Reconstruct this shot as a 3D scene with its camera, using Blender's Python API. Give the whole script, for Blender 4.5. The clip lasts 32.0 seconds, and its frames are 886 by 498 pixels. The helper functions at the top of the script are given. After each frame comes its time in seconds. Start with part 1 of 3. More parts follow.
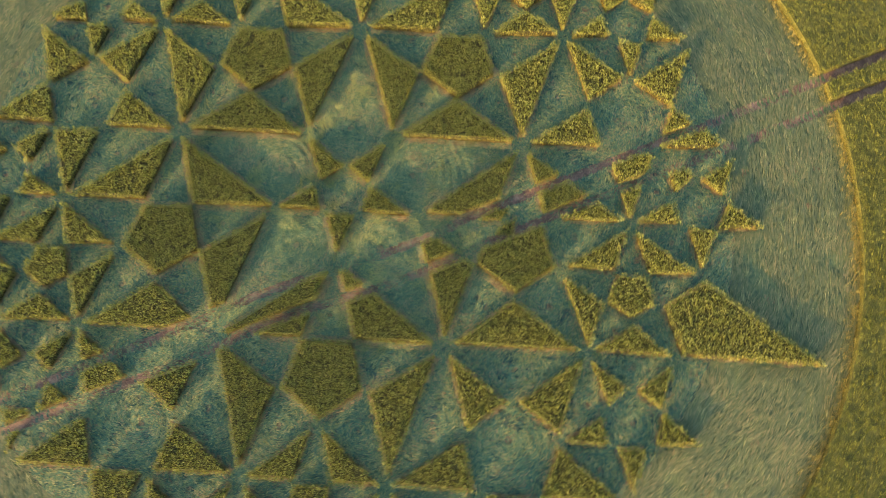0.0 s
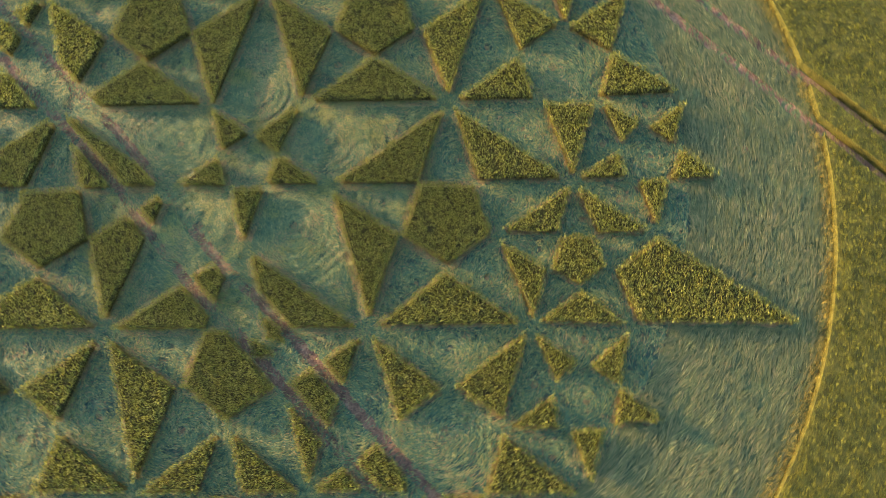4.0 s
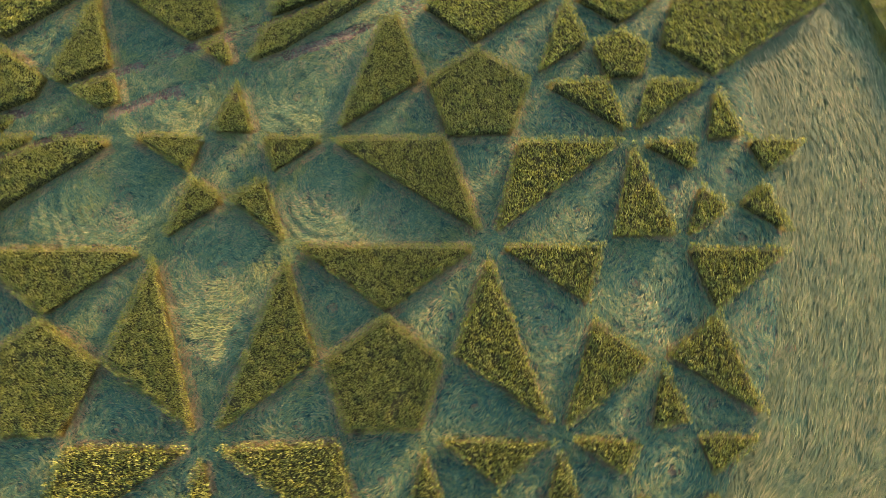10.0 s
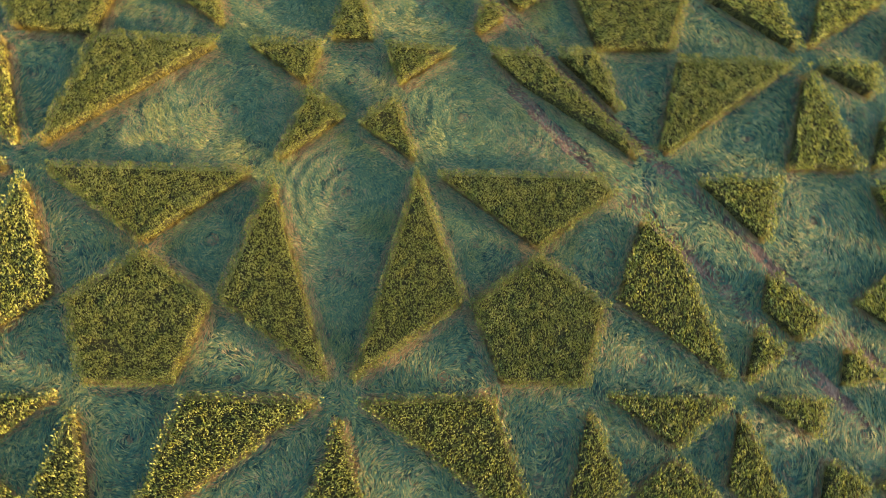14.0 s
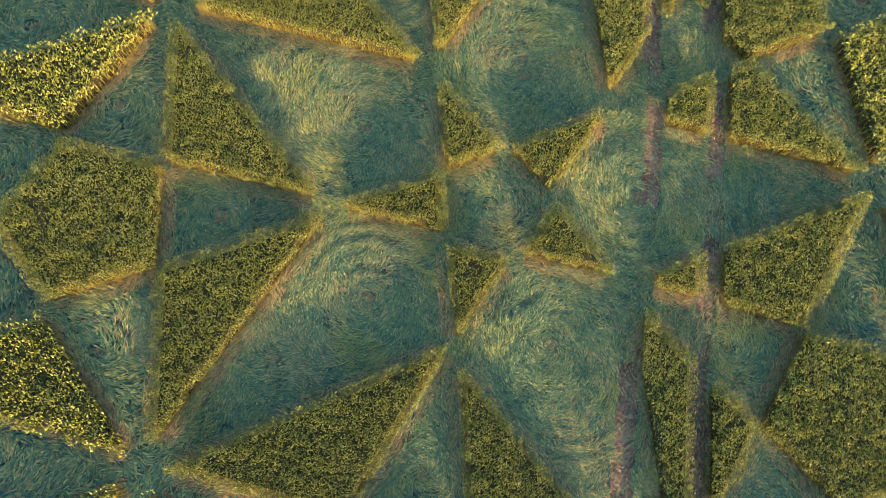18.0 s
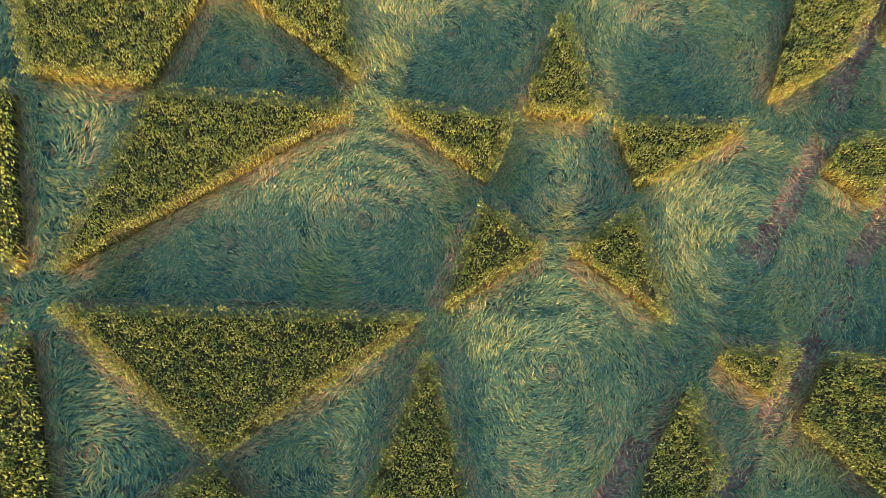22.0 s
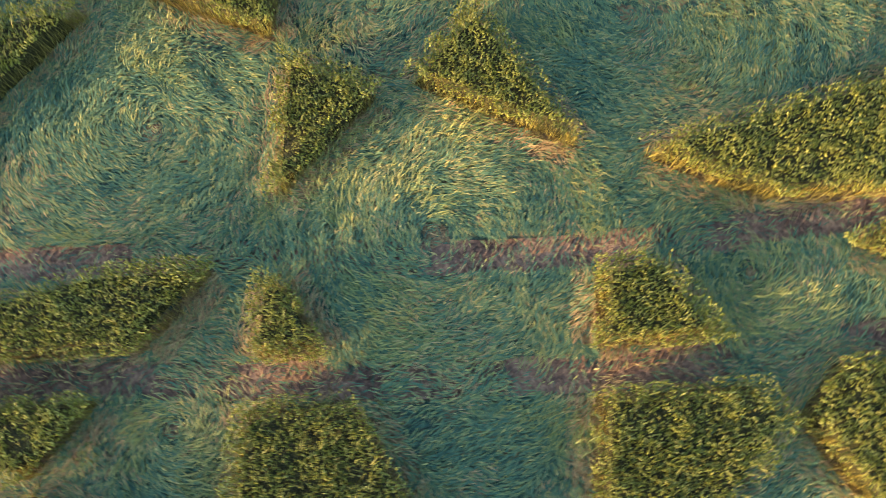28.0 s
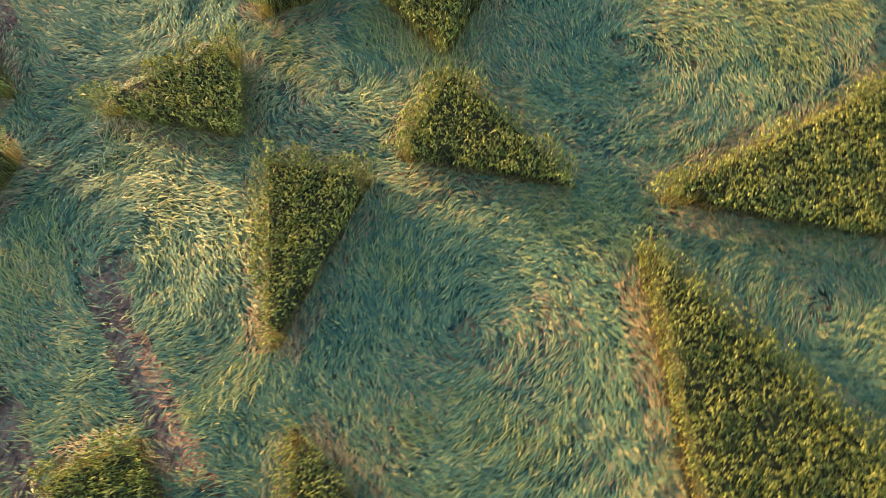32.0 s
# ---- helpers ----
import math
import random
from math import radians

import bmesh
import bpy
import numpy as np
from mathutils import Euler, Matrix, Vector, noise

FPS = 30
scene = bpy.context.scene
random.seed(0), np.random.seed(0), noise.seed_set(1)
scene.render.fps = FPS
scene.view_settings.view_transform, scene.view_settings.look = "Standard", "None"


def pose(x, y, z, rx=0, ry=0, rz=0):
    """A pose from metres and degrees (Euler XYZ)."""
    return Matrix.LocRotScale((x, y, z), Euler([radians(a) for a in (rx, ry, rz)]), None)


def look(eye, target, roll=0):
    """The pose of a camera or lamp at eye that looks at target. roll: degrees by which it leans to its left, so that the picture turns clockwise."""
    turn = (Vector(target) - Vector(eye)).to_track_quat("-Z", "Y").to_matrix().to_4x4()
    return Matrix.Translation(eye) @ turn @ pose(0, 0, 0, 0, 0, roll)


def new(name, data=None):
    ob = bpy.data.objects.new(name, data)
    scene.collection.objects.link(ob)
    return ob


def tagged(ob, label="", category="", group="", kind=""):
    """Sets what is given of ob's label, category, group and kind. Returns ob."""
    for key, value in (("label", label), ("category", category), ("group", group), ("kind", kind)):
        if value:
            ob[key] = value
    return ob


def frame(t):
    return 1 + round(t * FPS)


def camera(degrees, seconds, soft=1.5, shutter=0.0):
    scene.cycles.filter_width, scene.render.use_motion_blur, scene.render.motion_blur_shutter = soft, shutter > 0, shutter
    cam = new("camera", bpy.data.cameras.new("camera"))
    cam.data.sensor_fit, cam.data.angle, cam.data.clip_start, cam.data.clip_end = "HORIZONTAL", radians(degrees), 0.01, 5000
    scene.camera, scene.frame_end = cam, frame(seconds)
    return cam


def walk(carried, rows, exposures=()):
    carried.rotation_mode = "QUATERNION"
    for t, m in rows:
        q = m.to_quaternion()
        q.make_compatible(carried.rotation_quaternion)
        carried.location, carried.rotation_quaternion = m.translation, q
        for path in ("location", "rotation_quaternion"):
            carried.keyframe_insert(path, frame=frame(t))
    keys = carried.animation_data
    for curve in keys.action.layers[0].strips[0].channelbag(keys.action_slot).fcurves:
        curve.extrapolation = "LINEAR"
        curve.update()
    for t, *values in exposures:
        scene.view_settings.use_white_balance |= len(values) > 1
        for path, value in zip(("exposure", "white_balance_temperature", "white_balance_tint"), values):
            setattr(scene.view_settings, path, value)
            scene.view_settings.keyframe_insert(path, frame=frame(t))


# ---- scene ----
# ---- camera and path ----
cam = camera(65.9, 32.0, soft=0.7, shutter=0.5)
PATH = [
    (0.0, 15.57, -7.14, 40.16, 16.20, 1.78, 39.51),
    (0.5, 16.31, -3.76, 39.56, 16.07, 1.47, 46.83),
    (1.0, 16.85, -0.44, 38.96, 16.04, 1.34, 54.56),
    (1.5, 17.05, 2.83, 38.34, 16.09, 1.30, 63.13),
    (2.0, 16.82, 5.97, 37.71, 16.13, 1.38, 71.74),
    (2.5, 16.09, 8.97, 37.01, 16.18, 1.57, 80.43),
    (3.0, 14.94, 11.71, 36.23, 16.45, 1.79, 89.64),
    (3.5, 13.50, 14.16, 35.37, 17.07, 2.04, 98.79),
    (5.5, 4.60, 19.24, 33.05, 18.66, 0.23, 134.23),
    (6.0, 1.85, 19.10, 32.48, 18.39, -0.22, 142.58),
    (6.5, -0.89, 18.69, 31.87, 18.39, -0.54, 151.23),
    (7.0, -3.57, 17.77, 31.16, 18.43, -0.73, 160.25),
    (7.5, -6.08, 16.43, 30.44, 18.50, -0.92, 169.26),
    (8.0, -8.28, 14.76, 29.77, 18.60, -1.19, 178.36),
    (8.5, -10.20, 12.80, 29.13, 18.68, -1.43, 187.38),
    (9.0, -11.87, 10.65, 28.56, 18.81, -1.68, 196.48),
    (9.5, -13.20, 8.35, 28.00, 18.95, -1.88, 205.56),
    (10.0, -14.20, 6.01, 27.42, 19.09, -2.13, 215.02),
    (10.5, -14.82, 3.82, 26.86, 19.30, -2.58, 224.47),
    (11.0, -15.05, 1.76, 26.36, 19.29, -3.13, 233.84),
    (11.5, -14.93, -0.14, 25.82, 18.93, -3.62, 243.22),
    (12.0, -14.62, -1.78, 25.31, 18.39, -4.02, 252.61),
    (12.5, -14.16, -3.17, 24.77, 17.83, -4.23, 261.42),
    (13.0, -13.54, -4.29, 24.18, 17.24, -4.28, 270.27),
    (13.5, -12.78, -5.18, 23.74, 16.49, -4.07, 279.19),
    (14.0, -11.81, -5.72, 23.26, 15.64, -3.94, 287.80),
    (14.5, -10.77, -6.05, 22.73, 14.97, -3.64, 296.14),
    (16.5, -6.91, -6.41, 20.40, 16.54, -2.48, 322.94),
    (17.0, -6.07, -6.14, 19.91, 16.54, -2.59, 328.31),
    (17.5, -5.28, -5.93, 19.39, 16.60, -2.49, 333.57),
    (18.0, -4.62, -5.73, 18.89, 16.67, -2.47, 338.45),
    (18.5, -4.11, -5.53, 18.44, 16.56, -2.41, 342.30),
    (19.0, -3.76, -5.45, 18.00, 16.17, -2.16, 346.31),
    (19.5, -3.58, -5.45, 17.53, 15.85, -2.08, 350.30),
    (20.0, -3.42, -5.53, 17.10, 15.79, -1.85, 353.55),
    (20.5, -3.26, -5.65, 16.66, 15.86, -1.73, 356.75),
    (21.0, -3.02, -5.78, 16.06, 15.87, -1.45, 359.30),
    (21.5, -2.78, -5.86, 15.38, 15.70, -1.22, 361.43),
    (22.0, -2.48, -5.91, 14.69, 15.47, -0.96, 363.61),
    (22.5, -2.11, -6.03, 14.01, 15.55, -0.71, 365.91),
    (23.0, -1.65, -6.06, 13.35, 15.38, -0.54, 368.31),
    (23.5, -1.16, -6.09, 12.80, 15.25, -0.59, 370.83),
    (24.0, -0.55, -6.07, 12.35, 15.01, -0.51, 373.99),
    (24.5, 0.11, -6.03, 12.00, 14.65, -0.46, 378.56),
    (26.5, 4.71, -5.44, 10.96, 15.66, 1.73, 399.33),
    (27.0, 5.62, -4.68, 10.82, 15.17, 2.13, 404.78),
    (27.5, 6.40, -3.71, 10.73, 14.90, 2.24, 410.90),
    (28.0, 7.06, -2.51, 10.61, 14.91, 2.47, 417.38),
    (28.5, 7.55, -1.22, 10.49, 15.08, 3.00, 424.79),
    (29.0, 7.80, -0.03, 10.36, 15.59, 3.28, 433.03),
    (29.5, 7.78, 1.07, 10.22, 16.10, 3.34, 440.90),
    (30.0, 7.52, 2.10, 10.07, 16.74, 3.42, 448.63),
    (30.5, 7.05, 2.97, 9.91, 17.51, 3.26, 455.94),
    (31.0, 6.31, 3.71, 9.78, 18.03, 3.04, 463.63),
    (31.5, 5.40, 4.26, 9.67, 18.48, 2.66, 471.29),
    (32.0, 4.37, 4.66, 9.57, 18.85, 2.48, 478.89),
]
walk(cam, [(t, pose(x, y, z, rx, ry, rz)) for t, x, y, z, rx, ry, rz in PATH], exposures=((0.0, 1.63, 6550, 10), (8.0, 1.64, 6500, 10), (13.0, 1.58, 6350, 9), (19.0, 1.65, 6200, 9), (24.0, 1.68, 6100, 9), (28.0, 1.72, 6350, 10), (32.0, 1.71, 6500, 10)))

# ---- light ----
SUN_EL, SUN_TRAVEL = 13.0, 88.0        # degrees: height of the sun, heading in which its light travels
world = bpy.data.worlds.new("sky")
scene.world = world
world.use_nodes = True
wn = world.node_tree
sky = wn.nodes.new("ShaderNodeTexSky")
sky.sky_type, sky.sun_disc = "NISHITA", False
sky.sun_elevation = radians(SUN_EL)
sky.sun_rotation = radians(90 - (SUN_TRAVEL + 180))
sky.air_density, sky.dust_density, sky.ozone_density = 1.0, 2.0, 1.9
wn.links.new(sky.outputs[0], wn.nodes["Background"].inputs[0])
wn.nodes["Background"].inputs[1].default_value = 0.23
sun_data = bpy.data.lights.new("sun", "SUN")
sun_data.energy, sun_data.angle, sun_data.color = 4.4, radians(1.2), (1.0, 0.60, 0.24)
sun = new("sun", sun_data)
_a, _e = radians(SUN_TRAVEL), radians(SUN_EL)
sun.matrix_world = look((0, 0, 60), (math.cos(_a) * math.cos(_e), math.sin(_a) * math.cos(_e), 60 - math.sin(_e)))
rng = np.random.default_rng(7)


# ---- materials ----
def material(name, colors, rough=0.7, island=True, scale=3.0, noise_mix=0.5, bump=0.0, bump_scale=40.0, translucent=0.0, sheen=0.3):
    """Colours run along a ramp that is driven by a per-piece random value and two scales of noise."""
    m = bpy.data.materials.new(name)
    m.use_nodes = True
    nt = m.node_tree
    bsdf = nt.nodes["Principled BSDF"]
    bsdf.inputs["Roughness"].default_value = rough
    bsdf.inputs["Specular IOR Level"].default_value = sheen
    coord = nt.nodes.new("ShaderNodeTexCoord")
    big = nt.nodes.new("ShaderNodeTexNoise")
    big.inputs["Scale"].default_value, big.inputs["Detail"].default_value = scale, 6.0
    nt.links.new(coord.outputs["Object"], big.inputs["Vector"])
    val = big.outputs["Fac"]
    spread = nt.nodes.new("ShaderNodeMapRange")
    spread.inputs["From Min"].default_value, spread.inputs["From Max"].default_value = 0.34, 0.66
    clump = nt.nodes.new("ShaderNodeTexNoise")
    clump.inputs["Scale"].default_value, clump.inputs["Detail"].default_value = scale * 8, 2.0
    nt.links.new(coord.outputs["Object"], clump.inputs["Vector"])
    two = nt.nodes.new("ShaderNodeMix")
    two.inputs["Factor"].default_value = 0.45
    nt.links.new(val, two.inputs["A"])
    nt.links.new(clump.outputs["Fac"], two.inputs["B"])
    val = two.outputs["Result"]
    nt.links.new(val, spread.inputs["Value"])
    val = spread.outputs["Result"]
    if island:
        geo = nt.nodes.new("ShaderNodeNewGeometry")
        mix = nt.nodes.new("ShaderNodeMix")
        mix.inputs["Factor"].default_value = noise_mix
        nt.links.new(geo.outputs["Random Per Island"], mix.inputs["A"])
        nt.links.new(val, mix.inputs["B"])
        val = mix.outputs["Result"]
    ramp = nt.nodes.new("ShaderNodeValToRGB")
    els = ramp.color_ramp.elements
    while len(els) < len(colors):
        els.new(0.5)
    for i, c in enumerate(colors):
        els[i].position = 0.12 + 0.76 * i / (len(colors) - 1)
        els[i].color = (*c, 1)
    nt.links.new(val, ramp.inputs["Fac"])
    nt.links.new(ramp.outputs["Color"], bsdf.inputs["Base Color"])
    if bump:
        fine = nt.nodes.new("ShaderNodeTexNoise")
        fine.inputs["Scale"].default_value, fine.inputs["Detail"].default_value = bump_scale, 5.0
        nt.links.new(coord.outputs["Object"], fine.inputs["Vector"])
        bn = nt.nodes.new("ShaderNodeBump")
        bn.inputs["Strength"].default_value, bn.inputs["Distance"].default_value = bump, 0.05
        nt.links.new(fine.outputs["Fac"], bn.inputs["Height"])
        nt.links.new(bn.outputs["Normal"], bsdf.inputs["Normal"])
    if translucent:
        tr = nt.nodes.new("ShaderNodeBsdfTranslucent")
        nt.links.new(ramp.outputs["Color"], tr.inputs["Color"])
        ms = nt.nodes.new("ShaderNodeMixShader")
        ms.inputs[0].default_value = translucent
        nt.links.new(bsdf.outputs[0], ms.inputs[1])
        nt.links.new(tr.outputs[0], ms.inputs[2])
        nt.links.new(ms.outputs[0], nt.nodes["Material Output"].inputs["Surface"])
    return m


SOIL = material("bare_soil", [(0.09, 0.056, 0.038), (0.165, 0.10, 0.064), (0.26, 0.165, 0.10)], 0.9, False, 1.6, bump=0.9, bump_scale=14)
RIM_MAT = material("matted_rim_wheat", [(0.05, 0.085, 0.04), (0.09, 0.125, 0.05), (0.14, 0.16, 0.06)], 0.85, False, 0.8, bump=0.8, bump_scale=18)
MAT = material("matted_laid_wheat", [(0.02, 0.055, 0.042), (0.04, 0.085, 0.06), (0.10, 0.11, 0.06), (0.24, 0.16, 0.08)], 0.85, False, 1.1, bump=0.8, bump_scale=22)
LAID = material("laid_stems", [(0.038, 0.09, 0.056), (0.06, 0.13, 0.077), (0.09, 0.168, 0.086), (0.13, 0.20, 0.086), (0.20, 0.24, 0.082), (0.36, 0.30, 0.11)], 0.6, True, 0.45, 0.36, translucent=0.15, sheen=0.25)
RIM = material("pale_laid_stems", [(0.085, 0.115, 0.052), (0.12, 0.142, 0.058), (0.165, 0.168, 0.066), (0.25, 0.215, 0.085)], 0.6, True, 0.35, 0.45, translucent=0.12, sheen=0.25)
SPRUNG = material("sprung_stems", [(0.12, 0.18, 0.06), (0.24, 0.27, 0.08), (0.40, 0.36, 0.10)], 0.6, True, 0.6, 0.4, translucent=0.2)
STRAW = material("trodden_straw", [(0.17, 0.105, 0.05), (0.31, 0.20, 0.09), (0.44, 0.30, 0.125), (0.20, 0.21, 0.08)], 0.65, True, 0.7, 0.3, translucent=0.1)
PALE = material("pale_stems", [(0.14, 0.185, 0.06), (0.24, 0.25, 0.08), (0.38, 0.34, 0.12)], 0.55, True, 0.6, 0.3, translucent=0.1, sheen=0.3)
TRODDEN = material("trodden_soil_and_straw", [(0.11, 0.08, 0.042), (0.21, 0.145, 0.07), (0.34, 0.23, 0.10)], 0.9, False, 3.0, bump=1.0, bump_scale=35)
FIELD_EAR = material("field_ears", [(0.125, 0.125, 0.011), (0.165, 0.165, 0.015), (0.21, 0.205, 0.022)], 0.8, True, 0.25, 0.45, translucent=0.3)
# field stalks, darkened to hold the shade in gaps between ears
FIELD_CORE = material("shaded_field_stalks", [(0.04, 0.043, 0.008), (0.08, 0.078, 0.012), (0.13, 0.118, 0.02)], 0.9, False, 2.0, bump=1.0, bump_scale=12)
LAID_EAR = material("laid_ears", [(0.18, 0.20, 0.05), (0.31, 0.30, 0.08), (0.46, 0.40, 0.13)], 0.55, True, 0.5, 0.3, translucent=0.1)
EAR = material("ripening_ears", [(0.15, 0.162, 0.019), (0.275, 0.285, 0.042), (0.43, 0.415, 0.11)], 0.75, True, 0.8, 0.25, translucent=0.28)
LEAF = material("standing_leaves", [(0.052, 0.058, 0.009), (0.105, 0.115, 0.017), (0.185, 0.185, 0.032)], 0.6, True, 0.8, 0.3, translucent=0.25)
STALK = material("golden_stalks", [(0.15, 0.125, 0.024), (0.26, 0.215, 0.042), (0.37, 0.305, 0.066)], 0.6, True, 1.0, 0.3, translucent=0.15)
# near-black ramp: shade deep between the stalks is put into the colour
CORE = material("shaded_stalks", [(0.016, 0.016, 0.004), (0.033, 0.032, 0.008), (0.07, 0.063, 0.014)], 0.9, False, 9.0, bump=1.0, bump_scale=30)


# ---- mesh helpers ----
def fast_mesh(name, verts, faces, mat):
    """A mesh from an (n, 3) array of vertices and a list of (m, k) face arrays."""
    me = bpy.data.meshes.new(name)
    verts = np.asarray(verts, dtype=np.float32)
    me.vertices.add(len(verts))
    me.vertices.foreach_set("co", verts.ravel())
    loops = np.concatenate([np.asarray(f).ravel() for f in faces]).astype(np.int32)
    sizes = np.concatenate([np.full(len(f), np.asarray(f).shape[1]) for f in faces])
    starts = np.concatenate([[0], np.cumsum(sizes)[:-1]]).astype(np.int32)
    me.loops.add(len(loops))
    me.loops.foreach_set("vertex_index", loops)
    me.polygons.add(len(sizes))
    me.polygons.foreach_set("loop_start", starts)
    me.update(calc_edges=True)
    me.materials.append(mat)
    return me


def part(name, me, parent=None, label="", kind=""):
    ob = new(name, me)
    if parent is not None:
        ob.parent = parent
    return tagged(ob, label, kind=kind)


def blades(base, vec, width, arch):
    """Tapered two-piece blades: base points, vectors to the tips, widths, heights of the arch."""
    n = len(base)
    side = np.cross(vec, (0.0, 0.0, 1.0))
    flat = np.linalg.norm(side, axis=1) < 1e-4 * np.linalg.norm(vec, axis=1) + 1e-6
    side[flat] = (1, 0, 0)
    side /= np.linalg.norm(side, axis=1)[:, None]
    side *= (np.asarray(width) / 2)[:, None]
    mid = base + vec * 0.5
    mid[:, 2] += arch
    v = np.stack([base - side * 0.7, base + side * 0.7, mid + side, mid - side, base + vec], 1).reshape(-1, 3)
    k = np.arange(n)[:, None] * 5
    return v, [k + np.array([[0, 1, 2, 3]]), k + np.array([[3, 2, 4]])]


def kites(base, vec, width, arch, rolled=False):
    """Single-piece pointed blades, flat or rolled at random about their length."""
    n = len(base)
    side = np.cross(vec, (0.0, 0.0, 1.0)) + (1e-6, 0, 0)
    side /= np.linalg.norm(side, axis=1)[:, None]
    if rolled:
        up = np.cross(side, vec)
        up /= np.linalg.norm(up, axis=1)[:, None] + 1e-9
        a = rng.uniform(0, math.pi, n)[:, None]
        side = side * np.cos(a) + up * np.sin(a)
    side *= (np.asarray(width) / 2)[:, None]
    mid = base + vec * 0.4
    mid[:, 2] += arch
    v = np.stack([base, mid + side, base + vec, mid - side], 1).reshape(-1, 3)
    return v, [np.arange(n)[:, None] * 4 + np.array([[0, 1, 2, 3]])]


def cones(base, vec, width):
    """Upright ears: three-sided pointed cones."""
    n = len(base)
    a = np.cross(vec, (0.31, 0.93, 0.17))
    a /= np.linalg.norm(a, axis=1)[:, None] + 1e-9
    b = np.cross(vec, a)
    b /= np.linalg.norm(b, axis=1)[:, None] + 1e-9
    turn = rng.uniform(0, 2 * math.pi, n)[:, None]
    a, b = a * np.cos(turn) + b * np.sin(turn), b * np.cos(turn) - a * np.sin(turn)
    r = (np.asarray(width) / 2)[:, None]
    v = np.stack([base + a * r, base - a * r * 0.5 + b * r * 0.87, base - a * r * 0.5 - b * r * 0.87, base + vec], 1).reshape(-1, 3)
    k = np.arange(n)[:, None] * 4
    return v, [(k[:, None, :] + np.array([[0, 1, 3], [1, 2, 3], [2, 0, 3]])[None]).reshape(-1, 3)]


def headings(n, lo=0.0, hi=2 * math.pi):
    a = rng.uniform(lo, hi, n)
    return np.stack([np.cos(a), np.sin(a)], 1)


# ---- plan of the formation ----
R_EDGE = 31.45                          # radius of the laid disc
CROP = 0.80                             # height of the standing wheat
RUT_DIR = radians(61.2)                 # heading of the wheel tracks
RN = np.array([math.sin(RUT_DIR), -math.cos(RUT_DIR)])
RD = np.array([math.cos(RUT_DIR), math.sin(RUT_DIR)])
RUTS = (4.5, 6.42, -24.0, -25.98)       # offsets of the four wheel tracks
RUT_W = 0.30                            # half width of a wheel track
BARE = {4.5: ((-8.5, -3.9), (0.8, 4.3), (5.5, 10.0)), 6.42: ((-9.5, -3.4), (-2.6, 0.1), (1.5, 5.6), (7.0, 10.0))}   # stretches of track left uncovered near the centre



def bend(s):
    """How far the two tracks near the centre stray sideways, by the distance along them."""
    return 0.27 * np.exp(-((s - 2.5) / 4.0) ** 2) - 0.22 * np.exp(-((s + 6.5) / 4.0) ** 2)


def across(xy):
    """Distance across the wheel tracks, with the stray taken out."""
    xy = np.asarray(xy)
    return xy @ RN - bend(xy @ RD)


# One tenth of the pattern, in metres along and across an arm; it is mirrored and turned five times.
ON_ARM = {                              # symmetric about the arm: half outlines from the arm outwards
    "pentagon": [(9.48, -1.48), (12.2, -2.26), (13.85, 0.0), (12.2, 2.26), (9.48, 1.48)],
    "small_pentagon": [(17.53, -0.88), (19.03, -1.29), (20.0, 0.0), (19.03, 1.29), (17.53, 0.88)],
    "long_kite": [(20.64, 0.0), (22.36, -2.26), (29.8, 0.0), (22.36, 2.26)],
}
OFF_ARM = {
    "inner_blade": [(4.95, 0.36), (9.22, 1.65), (9.22, 6.12)],
    "outer_blade": [(9.95, 6.38), (12.31, 2.81), (16.6, 4.2)],
    "wing": [(17.09, 4.64), (17.17, 8.97), (14.61, 8.2)],
    "inner_fin": [(17.2, 3.66), (14.64, 0.43), (17.21, 1.11)],
    "outer_fin": [(17.75, 3.71), (19.25, 1.73), (21.61, 2.59)],
    "star_point": [(17.71, 4.56), (19.86, 5.3), (19.22, 6.39)],
    "star_point_b": [(17.75, 9.18), (19.19, 7.31), (19.84, 8.59)],
    "star_point_c": [(20.67, 5.17), (21.99, 3.18), (22.09, 5.6)],
    "star_point_d": [(20.54, 8.55), (21.91, 8.06), (21.9, 10.32)],
    "star_point_e": [(22.27, 5.89), (24.47, 6.74), (22.44, 7.56)],
    "corner_blade": [(17.43, 9.76), (21.34, 11.17), (17.45, 12.48)],
}
STAR = [(3.98, 1.44), (4.44, 1.63), (3.86, 1.68), (4.03, 1.7), (4.12, 1.45)]   # tip and base of the five triangles round the centre
INNER_TIP = {(0, False): (5.15, 0.4), (0, True): (5.2, 0.42), (1, False): (5.4, 0.56), (1, True): (5.2, 0.42), (3, True): (4.6, 0.26), (3, False): (5.1, 0.42), (4, True): (5.15, 0.48)}
ON_NODE = [(12.3, 0.0), (16.22, -1.25), (16.22, 1.25)]   # triangle on the axis between two arms


def turned(points, deg, flip=False):
    c, s = math.cos(radians(deg)), math.sin(radians(deg))
    out = [(x * c - (-y if flip else y) * s, x * s + (-y if flip else y) * c) for x, y in points]
    return out[::-1] if flip else out


def ccw(poly):
    a = sum(p[0] * q[1] - q[0] * p[1] for p, q in zip(poly, poly[1:] + poly[:1]))
    return poly if a > 0 else poly[::-1]


